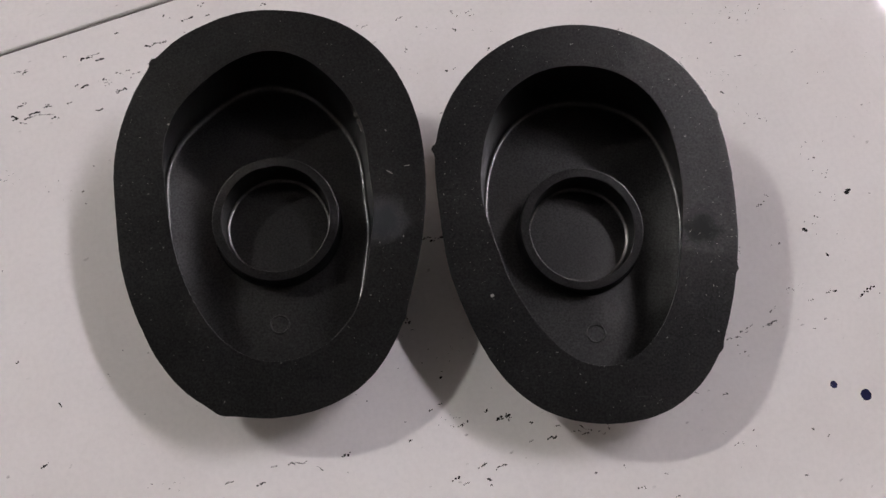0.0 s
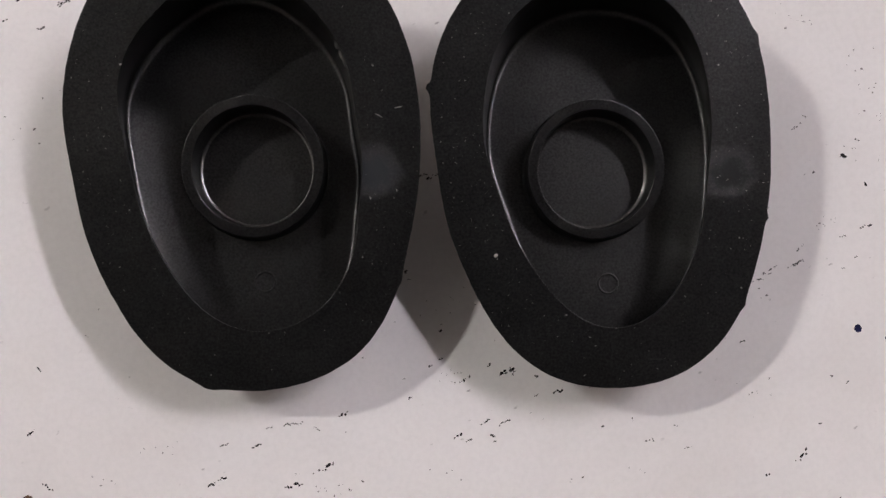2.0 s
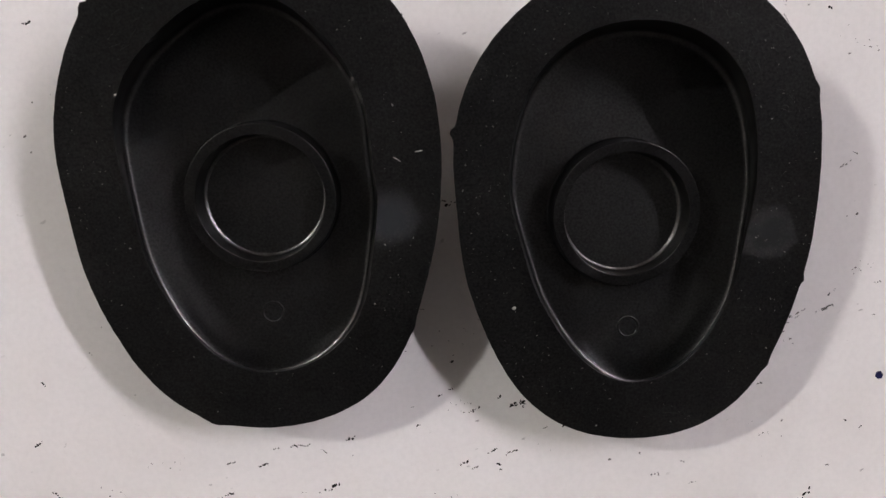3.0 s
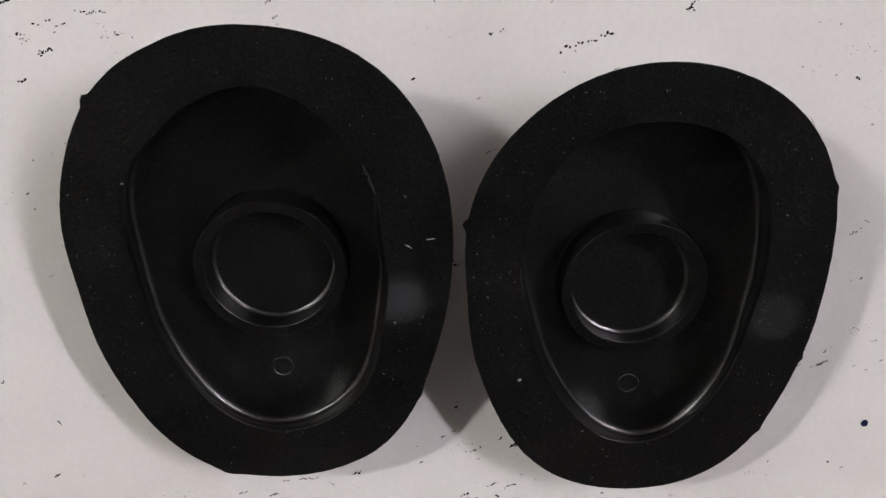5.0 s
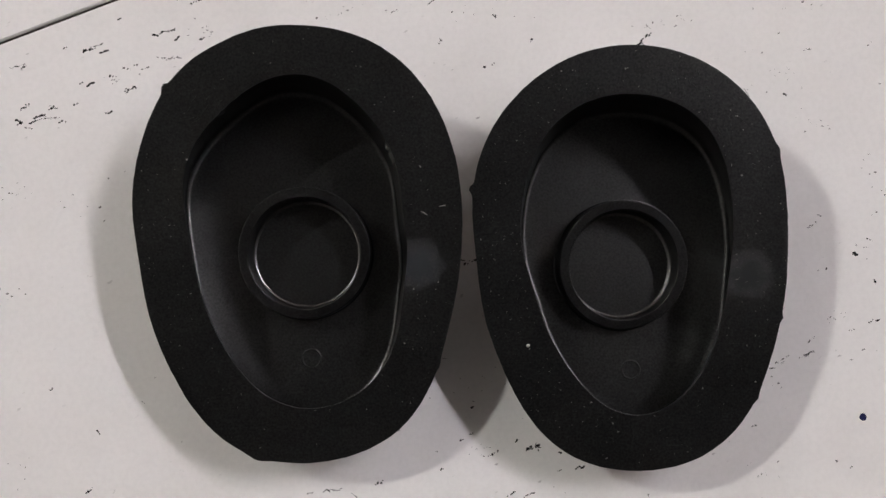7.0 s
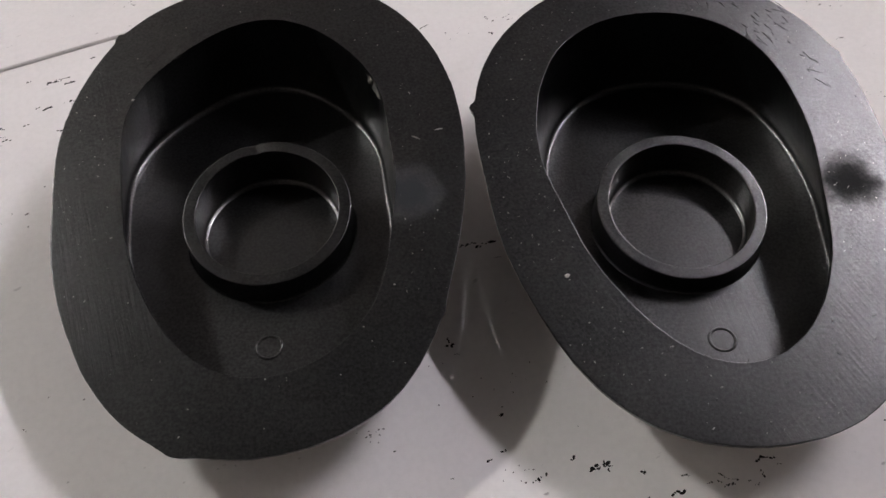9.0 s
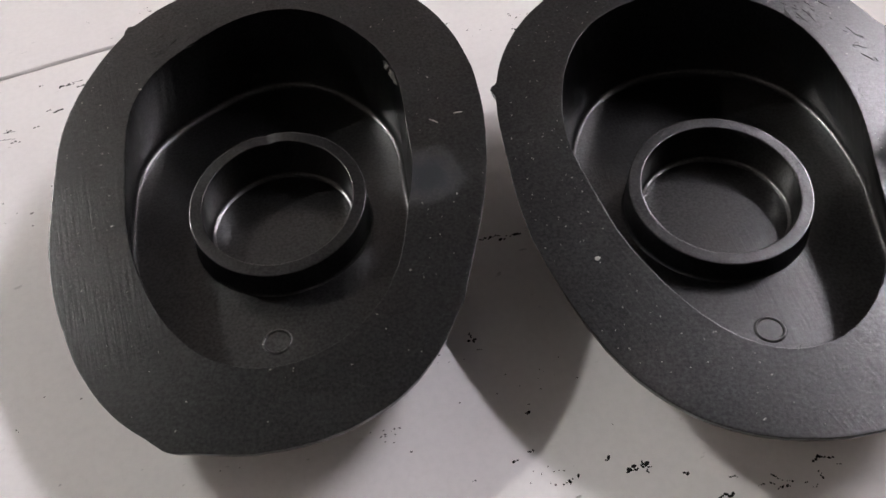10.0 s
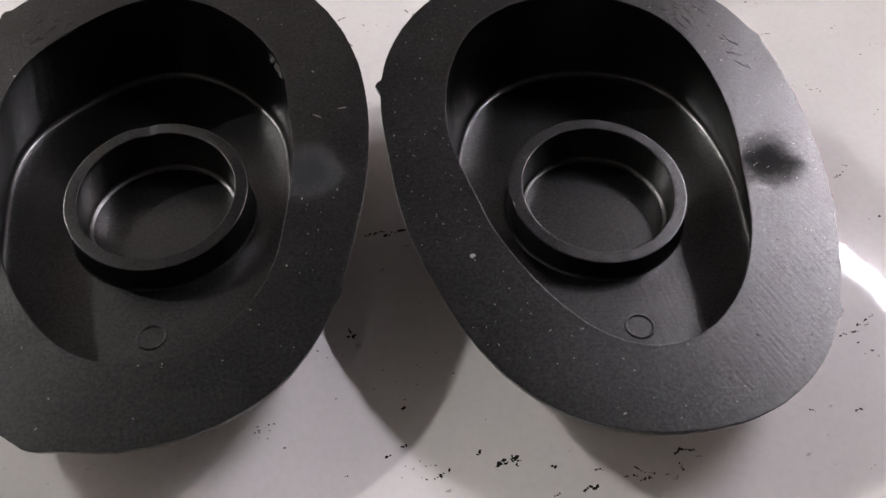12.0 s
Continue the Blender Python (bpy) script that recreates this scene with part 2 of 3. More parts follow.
def lamp_pose(along, across, turn, high=2.625):
    """A tube under the ceiling, in the turned axes of the room."""
    return Matrix.Rotation(JOINT, 4, "Z") @ Matrix.Translation((along, across, high)) @ Matrix.Rotation(radians(turn), 4, "Z")


tube_light(lamp_pose(2.46, 0.54, 90), 1.5, GLOW_EAST)
tube_light(lamp_pose(-2.0, 2.57, 0), 0.45, GLOW_NORTH)


# ---- rubber cups ----
def egg(coef, a):
    return coef[0] + sum(coef[2 * k - 1] * math.cos(k * a) + coef[2 * k] * math.sin(k * a) for k in range(1, len(coef) // 2 + 1))


def rubber_cup(name, centre, mat, label, outer, inner, inner_at, floor_at, slope, rim_z, ring_at, ring_drop, mark_at, nubs, seed, notch=0.0, torn=None):
    """An oval moulded cup with a flat base and a slanting rim; local origin at the middle of its base, sizes in mm."""
    cup = empty(name, Matrix.Translation((centre[0] * MM, centre[1] * MM, 0)), label, "rubber cup", "pair of rubber cups")
    n, floor_z = 320, 4.0
    rng = random.Random(seed)
    phase = [rng.uniform(0, 50) for _ in range(4)]

    def rim(x, y):
        return rim_z + slope[0] * (x + centre[0]) + slope[1] * (y + centre[1])

    def uneven(a, k, size):
        return size * noise.noise((math.cos(a) * k + phase[0], math.sin(a) * k + phase[1], phase[2]))

    def outline(kind, inset, z):
        out = []
        for i in range(n):
            a = i * math.tau / n
            ca, sa = math.cos(a), math.sin(a)
            if kind == "outer":
                r = egg(outer, a) + uneven(a, 7, 0.05) + uneven(a, 40, 0.07) - inset
                for at, size, wide in nubs:
                    off = (a - radians(at) + math.pi) % math.tau - math.pi
                    r += size * math.exp(-(off / wide) ** 2) * max(0.0, 1 - inset / 2)
                x, y = r * ca, r * sa
            elif kind == "base":
                r = egg(outer, a) - inset
                x, y = r * ca, r * sa
            elif kind == "inner":
                r = egg(inner, a) + uneven(a, 8, 0.05) + uneven(a, 46, 0.08) - inset
                x, y = inner_at[0] + r * ca, inner_at[1] + r * sa
            else:
                r = egg(inner, a) * 1.045 - inset
                x, y = floor_at[0] + r * ca, floor_at[1] + r * sa
            h = rim(x, y) + z if kind in ("outer", "inner") else z
            out.append((x * MM, y * MM, h * MM))
        return out

    loops = [outline("base", 8.0, 0.0), outline("base", 7.2, 0.25), outline("base", 6.8, 0.8), outline("outer", 1.7, -2.6), outline("outer", 0.7, -1.9),
             outline("outer", 0.3, -1.2), outline("outer", 0.02, -0.2), outline("outer", 0.0, -0.06), outline("outer", 0.02, -0.015), outline("outer", 0.06, 0.0), outline("outer", 0.2, 0.0)]
    mid_o, mid_i = outline("outer", 0.5, 0.0), outline("inner", -0.5, 0.0)
    for f in (0.25, 0.5, 0.75):
        loops.append([tuple(p + (q - p) * f for p, q in zip(o, i)) for o, i in zip(mid_o, mid_i)])
    loops += [mid_i, outline("inner", -0.2, 0.0), outline("inner", -0.06, 0.0), outline("inner", -0.015, -0.015), outline("inner", 0.0, -0.07), outline("inner", -0.02, -0.3), outline("inner", -0.1, -1.2)]
    bend = 1.1
    wall_top, wall_foot = loops[-1], outline("floor", 0.0, floor_z + bend)
    for f in (0.33, 0.66):
        loops.append([tuple(p + (q - p) * f for p, q in zip(o, i)) for o, i in zip(wall_top, wall_foot)])
    loops += [outline("floor", bend * (1 - math.cos(radians(k))), floor_z + bend * (1 - math.sin(radians(k)))) for k in (0, 15, 30, 45, 60, 75, 90)] + [outline("floor", bend + 0.4, floor_z)]
    last = loops[-1]
    for f in (0.3, 0.6):
        loops.append([(x + (floor_at[0] * MM - x) * f, y + (floor_at[1] * MM - y) * f, z) for x, y, z in last])
    bm = bmesh.new()
    loft(bm, loops)
    body = part("body", bm, mat, cup)
    body.data.materials.append(RUBBER_IN)
    for f in body.data.polygons:
        if f.index >= 18 * n and f.index < (len(loops) - 1) * n or f.index >= len(loops) * n:
            f.material_index = 1

    # standing ring on the cup's floor, cut parallel to the slanting rim
    def circle(radius, z, tilt):
        out = []
        for i in range(96):
            a = i * math.tau / 96
            x, y = ring_at[0] + radius * math.cos(a), ring_at[1] + radius * math.sin(a)
            h = rim(x, y) - ring_drop + z + uneven(a, 9, 0.04) + uneven(a, 40, 0.04) - notch * math.exp(-((a - 1.75) / 0.09) ** 2) if tilt else z
            out.append((x * MM, y * MM, h * MM))
        return out

    r1, r0 = 12.9, 11.0
    bm = bmesh.new()
    loft(bm, [circle(r1 + 0.6, floor_z - 0.1, False), circle(r1 + 0.25, floor_z + 0.15, False), circle(r1 + 0.14, floor_z + 0.5, False), circle(r1 + 0.03, -0.5, True), circle(r1, -0.12, True), circle(r1 - 0.03, -0.03, True), circle(r1 - 0.1, 0, True), circle(r1 - 0.3, 0, True),
              circle(r0 + 0.3, 0, True), circle(r0 + 0.1, 0, True), circle(r0 + 0.03, -0.03, True), circle(r0, -0.12, True), circle(r0 - 0.02, -0.5, True), circle(r0 - 0.08, floor_z + 0.75, False), circle(r0 - 0.14, floor_z + 0.48, False), circle(r0 - 0.27, floor_z + 0.24, False), circle(r0 - 0.48, floor_z + 0.08, False), circle(r0 - 0.75, floor_z + 0.01, False), circle(r0 - 0.85, floor_z - 0.1, False)], False, False)
    ring = part("inner_ring", bm, RUBBER_IN, cup, "raised round ring standing in the cup")
    ring.data.materials.append(mat)
    for f in ring.data.polygons:
        if 5 * 96 <= f.index < 10 * 96:
            f.material_index = 1

    # torn, shiny strip of skin just under the inner edge
    if torn:
        top, foot = outline("inner", 0.12, -0.35), outline("inner", 0.05, -1.9)
        lo, hi = (int(n * a / 360) for a in torn)
        bm = bmesh.new()
        rows = []
        for i in range(lo, hi + 1):
            end = min(i - lo, hi - i, 3) / 3
            mid = [(p + q) / 2 for p, q in zip(top[i], foot[i])]
            inward = Vector((inner_at[0] * MM - mid[0], inner_at[1] * MM - mid[1], 0)).normalized() * 0.6 * MM * rng.uniform(0.3, 1.2) * end
            edge = [Vector(mid) + (Vector(c) - Vector(mid)) * (0.15 + 0.85 * end * rng.uniform(0.6, 1.0)) for c in (top[i], foot[i])]
            rows.append([bm.verts.new(c) for c in (edge[0], Vector(mid) + inward, edge[1])])
        for a, b in zip(rows, rows[1:]):
            for k in (0, 1):
                bm.faces.new((a[k], b[k], b[k + 1], a[k + 1]))
        part("torn_edge", bm, TORN, cup, "torn shiny strip of rubber skin", smooth=False)

    # small round moulding mark
    bm = bmesh.new()
    loops = []
    for radius, z in ((2.1, -0.05), (1.98, 0.16), (1.84, 0.22), (1.70, 0.16), (1.58, -0.05)):
        loops.append([((mark_at[0] + radius * math.cos(i * math.tau / 40)) * MM, (mark_at[1] + radius * math.sin(i * math.tau / 40)) * MM, (floor_z + z) * MM) for i in range(40)])
    loft(bm, loops, False, False)
    part("moulding_mark", bm, RUBBER_IN, cup)
    return cup, rim


cup_a, rim_a = rubber_cup("rubber_cup", (-32.46, -9.84), RUBBER_A, "black moulded rubber cup with slanted rim, dusty, on tiles",
    (36.133, -0.103, 0.715, -5.633, -0.188, -0.008, 0.741, -0.028, 0.083, -0.035, -0.046, 0.239, -0.004, 0.109, -0.017, -0.15, -0.061),
    (25.336, 0.671, 0.42, -5.417, -0.998, -0.459, 0.499, 0.433, 0.038, 0.236, -0.011, -0.168, 0.054, 0.086, -0.166, 0.121, -0.06),
    (-0.85, 0.70), (-2.6, -0.5), (-0.0031, 0.1262), 16.67, (-0.1, -0.75), 5.8, (0.3, -21.8),
    ((111, -0.75, 0.2), (128.7, 0.9, 0.02), (256.5, 0.6, 0.05), (318, 0.35, 0.03)), 3, 0.35, (37, 50))
cup_b, rim_b = rubber_cup("rubber_cup", (30.55, -14.01), RUBBER_B, "black moulded rubber cup with scratched shiny rim, on tiles",
    (35.69, 0.607, 0.585, -5.383, -0.706, -0.322, 0.802, -0.13, 0.071, 0.075, -0.043, 0.09, 0.018, 0.09, -0.172, -0.067, -0.012),
    (24.833, 0.744, 1.469, -5.286, -0.786, -0.644, 0.765, 0.471, 0.218, 0.13, -0.292, 0.012, -0.094, -0.019, 0.18, 0.026, 0.019),
    (-0.71, 0.75), (1.75, -0.9), (-0.0059, 0.1283), 17.68, (0.25, -0.45), 6.7, (2.05, -21.8),
    ((154.8, 1.0, 0.022), (338.8, 0.5, 0.02), (312.6, 0.5, 0.025), (36, 0.5, 0.03)), 8)

# ---- marks on the tiles ----
marks_rng = random.Random(11)
DARK, PALE = bmesh.new(), bmesh.new()


def blot(bm, x, y, long, wide, turn, height, sides=11, rough=1.0):
    """A thin irregular spot lying on the floor, in mm."""
    c, s = math.cos(turn), math.sin(turn)
    top, foot = [], []
    for i in range(sides):
        a = i * math.tau / sides
        k = 1 + rough * marks_rng.uniform(-0.28, 0.18)
        u, v = long / 2 * k * math.cos(a), wide / 2 * (1 + rough * marks_rng.uniform(-0.3, 0.25)) * math.sin(a)
        p = (x + u * c - v * s, y + u * s + v * c)
        foot.append((p[0] * MM, p[1] * MM, 0.00001))
        top.append(((x + (p[0] - x) * 0.8) * MM, (y + (p[1] - y) * 0.8) * MM, height * MM))
    loft(bm, [foot, top], False, True)


def streak(x, y, long, turn, wide):
    """A dark scuffed mark made of a few ragged spots in a row."""
    turn = radians(turn)
    k = max(2, int(long / (wide * 1.15)))
    for i in range(k):
        if k > 3 and marks_rng.random() < 0.18:
            continue
        f = (i + 0.5) / k - 0.5
        w = wide * marks_rng.uniform(0.45, 1.25)
        side = marks_rng.gauss(0, wide * 0.38)
        blot(DARK, x + f * long * math.cos(turn) - side * math.sin(turn), y + f * long * math.sin(turn) + side * math.cos(turn),
             w * marks_rng.uniform(1.0, 2.3), w, turn + marks_rng.gauss(0, 0.5), 0.03, 9)


streak(-75.8, 33.9, 2.6, 15, 0.23)
streak(-65.8, 29.0, 1.7, 19, 0.20)
streak(-60.5, 37.0, 3.0, 13, 0.20)
streak(-91.9, 29.9, 3.4, 16, 0.20)
streak(-69.0, 24.8, 2.5, 22, 0.30)
streak(-90.5, 21.2, 2.1, 27, 0.28)
streak(-87.7, 18.8, 3.5, 25, 0.35)
streak(-85.0, 19.0, 3.6, 1, 0.22)
streak(-84.8, 21.3, 1.6, -21, 0.28)
streak(-91.8, 18.3, 1.5, -29, 0.42)
streak(-89.6, 17.1, 1.6, -17, 0.28)
streak(-14.1, 40.3, 1.9, 33, 0.21)
streak(-5.9, 42.4, 2.3, 35, 0.21)
streak(7.3, 39.2, 1.0, -39, 0.34)
streak(-4.5, 33.5, 0.7, 23, 0.27)
streak(74.2, 30.8, 1.8, 14, 0.22)
streak(82.7, -13.3, 0.8, -22, 0.68)
streak(94.1, -4.3, 0.8, -2, 0.71)
streak(86.6, -19.0, 0.4, -2, 0.54)
streak(85.6, -9.9, 0.9, 24, 0.41)
streak(73.3, -6.9, 2.9, 32, 0.21)
streak(75.2, -4.8, 1.1, -24, 0.20)
streak(72.4, -31.0, 2.0, 33, 0.26)
streak(71.2, -34.3, 3.6, 20, 0.26)
streak(62.8, -37.0, 3.6, 10, 0.25)
streak(66.1, -35.6, 1.6, 31, 0.20)
streak(86.1, -27.4, 2.9, 21, 0.40)
streak(93.9, -27.7, 4.4, 36, 0.41)
streak(83.5, -33.6, 0.7, -2, 0.40)
streak(80.7, -35.6, 0.7, -2, 0.26)
streak(81.1, -29.3, 1.3, 9, 0.20)
streak(60.1, -59.0, 1.2, 31, 0.20)
streak(76.5, -56.7, 0.6, -25, 0.39)
streak(79.7, -58.0, 0.7, 18, 0.26)
streak(73.6, -65.6, 0.6, -24, 0.26)
streak(59.1, -48.7, 0.6, 9, 0.25)
streak(-33.8, -59.5, 1.8, 23, 0.23)
streak(-28.9, -59.0, 3.9, 4, 0.30)
streak(-19.3, -57.7, 2.3, 27, 0.47)
streak(-24.4, -60.2, 1.8, -31, 0.20)
streak(-6.1, -30.5, 1.9, -53, 0.42)
streak(0.1, -43.1, 0.6, -14, 0.35)
streak(-2.1, -49.5, 0.9, 27, 0.35)
streak(0.0, -48.4, 0.9, 37, 0.35)
streak(-6.3, -55.3, 0.9, 21, 0.29)
streak(-7.4, -51.7, 0.5, 24, 0.23)
streak(4.4, -52.7, 2.6, 26, 0.35)
streak(11.9, -51.7, 1.5, 16, 0.47)
streak(13.5, -51.3, 1.5, 16, 0.47)
streak(13.6, -51.6, 1.7, -70, 0.24)
streak(9.2, -50.2, 0.9, 20, 0.35)
streak(18.3, -53.0, 0.6, 19, 0.35)
streak(22.3, -56.1, 2.1, 4, 0.35)
streak(18.0, -56.5, 1.1, 28, 0.24)
streak(2.3, -63.2, 2.1, 29, 0.46)
streak(7.8, -60.9, 2.1, 22, 0.29)
streak(11.5, -61.3, 2.5, 19, 0.29)
streak(9.1, -63.7, 0.7, -20, 0.35)
streak(9.4, -64.7, 0.5, 11, 0.35)
streak(4.6, -64.2, 1.7, 20, 0.23)
streak(36.6, -62.3, 0.8, -61, 0.30)
streak(39.2, -66.6, 1.3, 22, 0.42)
streak(44.9, -64.2, 1.0, -23, 0.30)
streak(40.2, -66.6, 0.8, -61, 0.24)
streak(29.3, -55.5, 1.7, 6, 0.24)
streak(33.0, -55.7, 0.9, 30, 0.20)
streak(-78.1, -57.5, 1.5, 34, 0.31)
streak(-85.4, -36.7, 0.8, 42, 0.26)
streak(-42.5, -62.1, 1.2, 29, 0.20)
streak(-66.9, -40.0, 1.0, -45, 0.20)
streak(-29.4, -70.6, 3.7, 5, 0.44)
streak(-24.7, -68.2, 2.5, 20, 0.44)
streak(-22.7, -67.2, 2.7, 37, 0.66)
streak(-43.9, -68.8, 3.8, 27, 0.34)
streak(-41.9, -61.9, 1.2, 24, 0.33)
streak(-36.0, -62.6, 1.9, 17, 0.33)
streak(68.6, -72.5, 1.6, 40, 0.48)
streak(70.0, -71.1, 2.2, 52, 0.60)
streak(62.3, -74.9, 0.9, -17, 0.48)
streak(-75.3, -67.7, 2.6, -43, 0.41)
streak(-76.0, -45.6, 1.2, -52, 0.29)
streak(-77.8, -57.2, 1.6, 24, 0.35)
streak(12.8, -51.8, 3.3, 8, 0.27)
streak(47.0, -68.5, 1.6, 13, 0.20)
streak(17.2, 25.8, 2.9, 23, 0.47)
streak(19.8, 26.7, 3.0, 15, 0.47)
streak(23.3, 27.8, 4.7, 20, 0.47)
streak(14.9, 33.5, 0.5, 1, 0.46)
streak(-4.3, 34.2, 0.8, -25, 0.37)
streak(38.2, 32.8, 1.6, 41, 0.39)
streak(39.7, 34.2, 2.6, 33, 0.39)
streak(-62.3, 31.1, 2.4, -16, 0.40)
streak(-59.9, 31.2, 3.2, 7, 0.30)
streak(-33.9, 34.6, 1.6, 47, 0.28)
streak(-32.0, 33.1, 1.8, 43, 0.28)
streak(-68.8, 24.7, 2.5, 31, 0.41)
streak(68.8, 21.1, 0.8, -48, 0.53)
streak(65.9, -35.1, 3.7, 28, 0.23)
streak(71.7, -33.9, 2.5, 29, 0.35)
streak(4.8, 28.2, 0.4, 27, 0.37)
streak(6.7, 28.9, 0.6, -17, 0.37)
streak(5.4, 8.1, 1.7, 25, 0.20)
streak(38.7, 32.4, 0.8, -24, 0.29)
streak(33.9, -52.4, 1.7, 21, 0.30)
streak(35.5, -52.1, 1.9, 9, 0.38)
streak(36.6, -53.1, 0.8, 6, 0.30)
streak(34.1, -54.3, 1.1, -91, 0.23)
streak(28.8, -54.3, 1.6, -41, 0.22)
streak(26.6, -55.1, 1.2, 24, 0.22)
streak(30.2, -54.8, 0.9, -0, 0.22)
streak(23.8, -53.8, 1.1, -9, 0.22)
streak(32.1, -55.2, 0.4, 37, 0.22)
streak(-6.2, -31.2, 1.2, -37, 0.39)
streak(-6.3, -30.2, 0.6, -43, 0.24)
streak(-5.2, -32.7, 0.8, -18, 0.23)
streak(53.3, -48.2, 1.0, -15, 0.24)
streak(59.6, -48.7, 0.4, -28, 0.41)
streak(1.1, -12.7, 3.8, 20, 0.43)
streak(-2.3, -12.8, 3.6, 13, 0.34)
streak(28.1, -55.0, 0.7, -35, 0.22)
streak(-76.6, 33.4, 1.6, 20, 0.42)
streak(-78.2, 32.9, 0.9, 20, 0.42)
streak(-74.2, 32.8, 2.0, 20, 0.42)
streak(-72.7, 27.4, 1.1, 20, 0.42)
streak(-69.1, 24.7, 2.3, 20, 0.42)
streak(-90.2, 21.8, 1.9, 20, 0.42)
streak(-87.5, 19.4, 2.6, 20, 0.42)
streak(-89.0, 18.0, 1.4, 20, 0.42)
streak(-85.2, 20.8, 3.1, 20, 0.42)
streak(-91.5, 18.1, 1.5, 20, 0.42)
streak(-82.8, 18.1, 1.9, 20, 0.42)
streak(-80.1, 21.8, 1.4, 20, 0.42)
streak(-90.6, 29.7, 1.6, 20, 0.42)
streak(-82.1, 33.5, 1.1, 20, 0.42)
streak(-63.0, 36.1, 2.3, 20, 0.42)
streak(-60.0, 36.8, 2.4, 20, 0.42)
streak(-71.0, 39.5, 0.9, 20, 0.42)
streak(-67.8, 29.8, 1.2, 20, 0.42)
streak(-69.8, 29.1, 1.4, 20, 0.42)
streak(-73.4, 19.9, 1.7, 20, 0.42)
streak(-55.1, 42.9, 2.8, 20, 0.42)
streak(-50.3, 43.8, 1.1, 20, 0.42)
streak(-53.9, 34.9, 1.3, 20, 0.42)
streak(-59.1, 35.0, 1.3, 20, 0.42)
streak(-77.1, 26.1, 1.7, 20, 0.42)
streak(-78.9, 26.1, 1.0, 20, 0.42)
streak(-52.2, 46.9, 1.9, 20, 0.42)
streak(-37.7, 46.7, 1.5, 20, 0.42)

# drifts of fine grit and faint grey dirt
for _ in range(330):
    cx, cy = marks_rng.uniform(-140, 150), marks_rng.uniform(-110, 110)
    spread = marks_rng.uniform(1.0, 4.0)
    for _ in range(marks_rng.choice((1, 1, 2, 3, 6, 10))):
        w = abs(marks_rng.gauss(0, 0.11)) + 0.10
        blot(PALE if marks_rng.random() < 0.78 else DARK, cx + marks_rng.gauss(0, spread), cy + marks_rng.gauss(0, spread * 0.45), w * marks_rng.uniform(1, 2.4), w, JOINT + marks_rng.gauss(0.1, 0.5), 0.02, 7)
tagged(part("dark_floor_marks", DARK, STREAK, smooth=False), "scattered small black scuff marks lying on the tiles", "floor marks", kind="stuff")
tagged(part("grey_floor_specks", PALE, STREAK_PALE, smooth=False), "faint grey specks of dirt scattered on the tiles", "specks", kind="stuff")


def ink_spot(x, y, size, mat, name, label, category, height=0.03):
    bm = bmesh.new()
    blot(bm, 0, 0, size * 1.1, size, marks_rng.uniform(0, 3), height, 26, 0.4)
    ob = part(name, bm, mat, smooth=False)
    ob.location = (x * MM, y * MM, 0)
    tagged(ob, label, category, "blue ink spots" if mat == INK else "")


ink_spot(82.7, -47.6, 1.5, INK, "ink_spot", "small dark blue ink spot on the white tile", "ink spot")
ink_spot(89.2, -50.0, 2.3, INK, "ink_spot", "larger dark blue ink spot on the white tile", "ink spot")
ink_spot(-79.0, -70.1, 2.2, BROWN, "grit_crumb", "small brown crumb of grit on the tile", "grit", 0.6)


# ---- pale dust on the rubber rims ----
def dust(cup, rim, centre, outer, inner, inner_at, seed, count, special):
    rng = random.Random(seed)
    bm = bmesh.new()

    def fleck(x, y, long, wide, turn):
        c, s = math.cos(turn), math.sin(turn)
        foot, top = [], []
        for i in range(7):
            a = i * math.tau / 7
            u, v = long / 2 * rng.uniform(0.7, 1.2) * math.cos(a), wide / 2 * rng.uniform(0.7, 1.2) * math.sin(a)
            px, py = x + u * c - v * s, y + u * s + v * c
            h = rim(px - centre[0], py - centre[1])
            foot.append((px * MM, py * MM, (h - 0.01) * MM))
            top.append(((x + (px - x) * 0.7) * MM, (y + (py - y) * 0.7) * MM, (h + 0.06) * MM))
        loft(bm, [foot, top], False, True)

    for _ in range(count):
        a = rng.uniform(0, math.tau)
        f = rng.uniform(0.06, 0.94)
        ro, ri = egg(outer, a), egg(inner, a)
        x = centre[0] + (ro * math.cos(a)) * f + (inner_at[0] + ri * math.cos(a)) * (1 - f)
        y = centre[1] + (ro * math.sin(a)) * f + (inner_at[1] + ri * math.sin(a)) * (1 - f)
        w = rng.uniform(0.06, 0.2)
        fleck(x, y, w * rng.choice((1, 1, 1.4, 2.5)), w, rng.uniform(0, 3))
    for row in special:
        fleck(*row)
    return bm


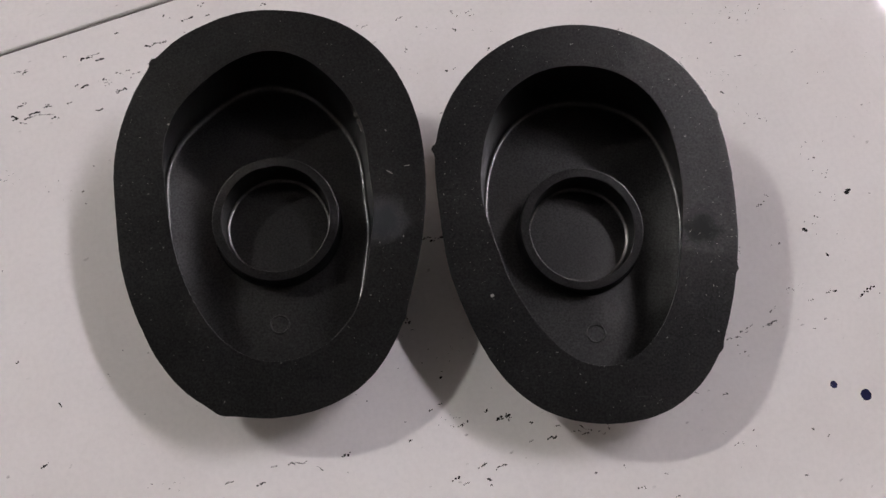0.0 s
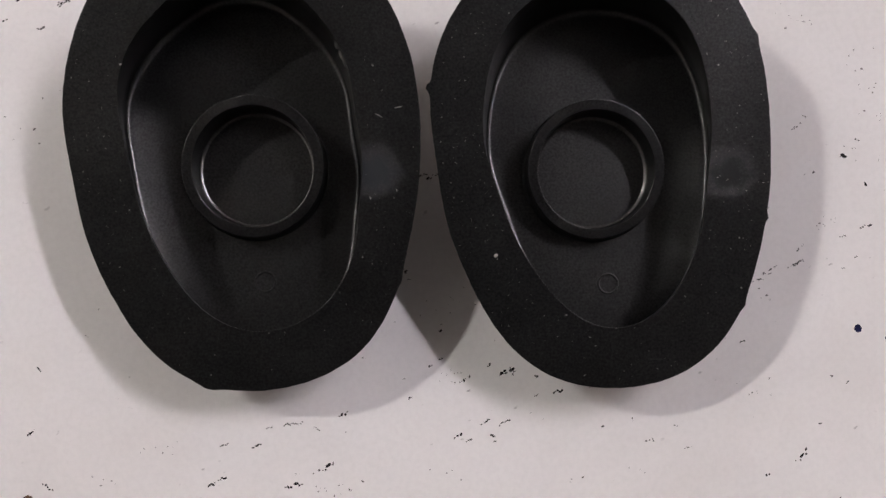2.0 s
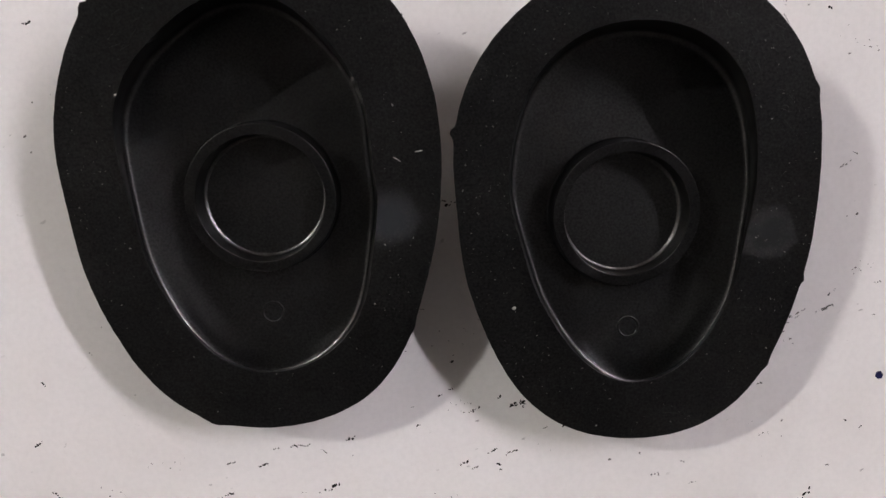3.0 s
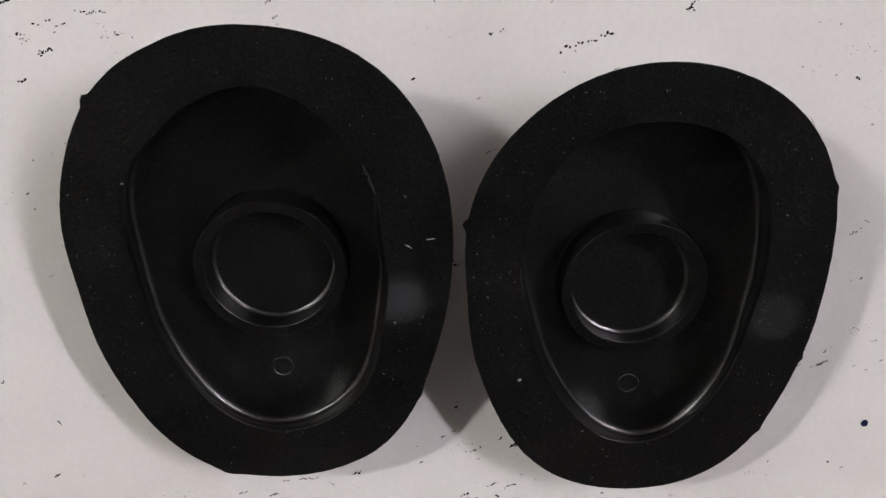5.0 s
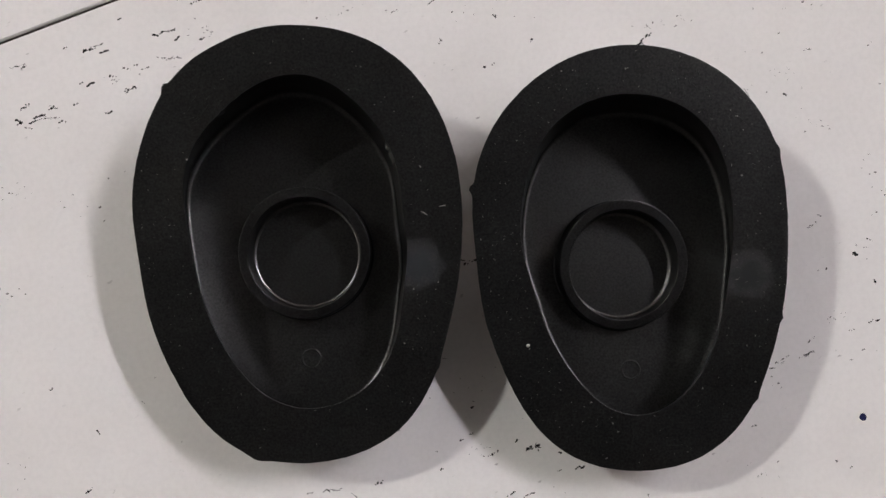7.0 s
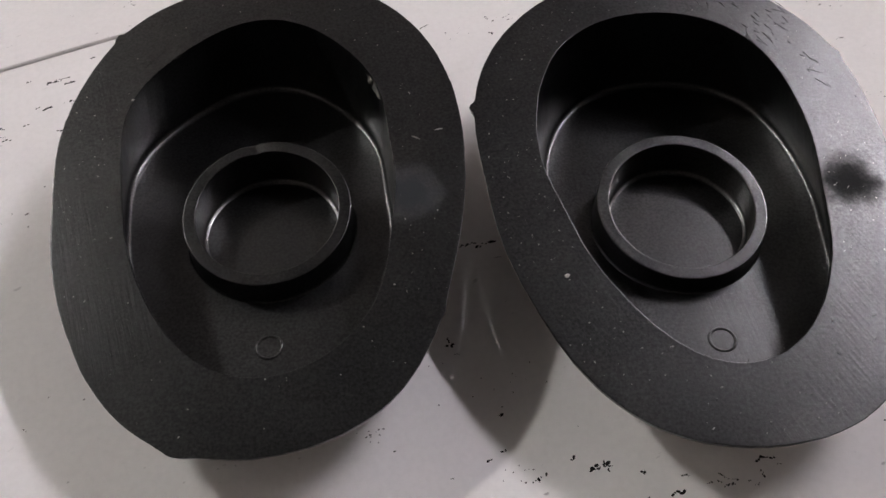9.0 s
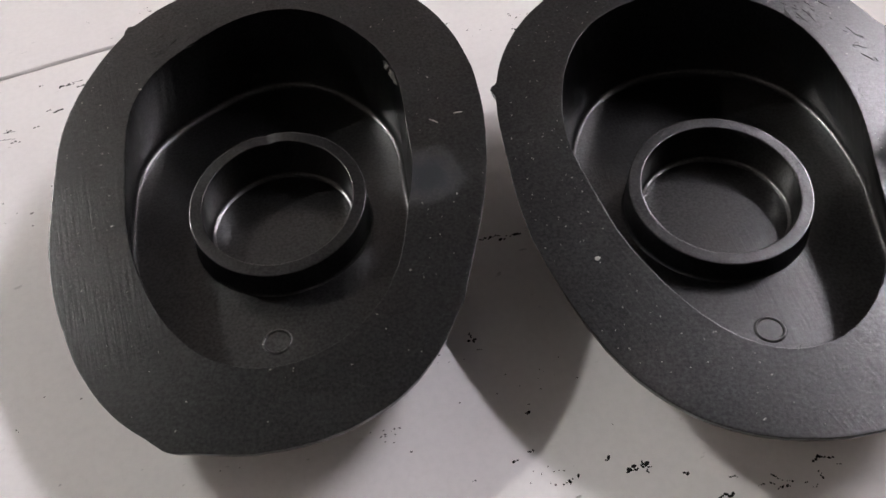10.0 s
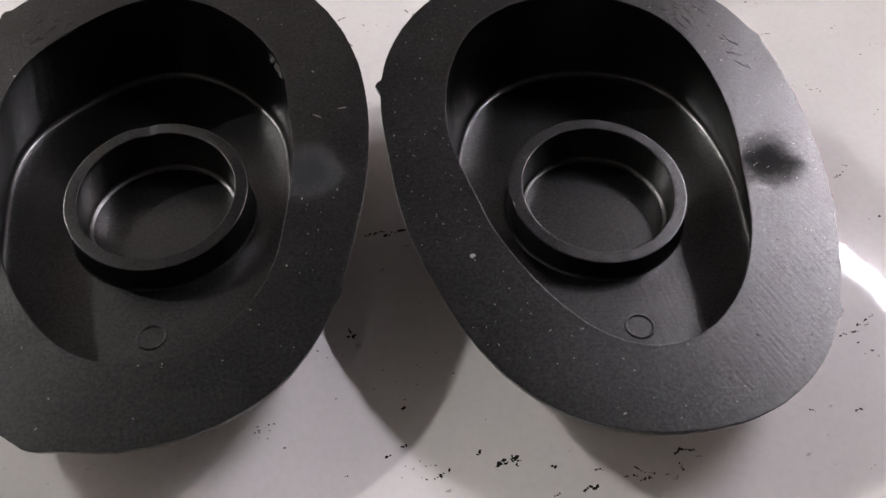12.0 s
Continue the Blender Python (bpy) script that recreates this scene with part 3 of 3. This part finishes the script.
SPOTS_A = ((-9.56, 4.96, 0.6, 0.3, -0.9), (-5.48, -2.49, 1.5, 0.28, 0.15), (-9.0, -3.78, 1.6, 0.25, -0.5), (-52.98, 7.13, 0.6, 0.4, 0.3), (-13.36, -28.5, 0.4, 0.3, 0))
def scratches(seed, count, cx, cy, sx, sy, turn):
    rng = random.Random(seed)
    return tuple((cx + rng.uniform(-sx, sx), cy + rng.uniform(-sy, sy), rng.uniform(0.6, 3.0), rng.uniform(0.04, 0.09), radians(turn) + rng.gauss(0, 0.3)) for _ in range(count))


SPOTS_B = ((10.37, -29.63, 0.9, 0.7, 0.2), (51.95, 1.95, 0.5, 0.3, 0.4), (55.0, -38.0, 0.5, 0.3, -0.5))
_a = ((36.149, -0.062, 0.697, -5.655, -0.219), (25.312, 0.657, 0.438, -5.507, -1.014))
_b = ((35.465, 0.842, 0.659, -5.293, -0.761), (24.909, 0.579, 1.404, -5.239, -0.651))
tagged(part("dust_specks", dust(cup_a, rim_a, (-32.46, -9.84), *_a, (-0.85, 0.7), 5, 110, SPOTS_A), FLECK, smooth=False), "tiny pale dust flecks on the black rubber rim", "dust", kind="stuff")
tagged(part("dust_specks", dust(cup_b, rim_b, (30.55, -14.01), *_b, (-0.71, 0.75), 6, 220, SPOTS_B), FLECK, smooth=False), "tiny pale dust flecks on the scuffed rubber rim", "dust", kind="stuff")
tagged(part("scuff_scratches", dust(cup_a, rim_a, (-32.46, -9.84), *_a, (-0.85, 0.7), 15, 120, scratches(21, 14, -49.0, 17.0, 3.5, 3.0, 40)), SCUFF, smooth=False), "faint grey scuffs and scratches on the black rubber rim", "scuffs", kind="stuff")
tagged(part("scuff_scratches", dust(cup_b, rim_b, (30.55, -14.01), *_b, (-0.71, 0.75), 16, 160,
    scratches(4, 26, 49.5, 13.5, 4.0, 4.5, 118) + scratches(9, 14, 42.5, 20.0, 3.5, 2.2, 105) + scratches(12, 8, 55.0, 4.0, 2.0, 4.0, 120)), SCUFF, smooth=False), "grey scratches across the scuffed black rubber rim", "scuffs", kind="stuff")
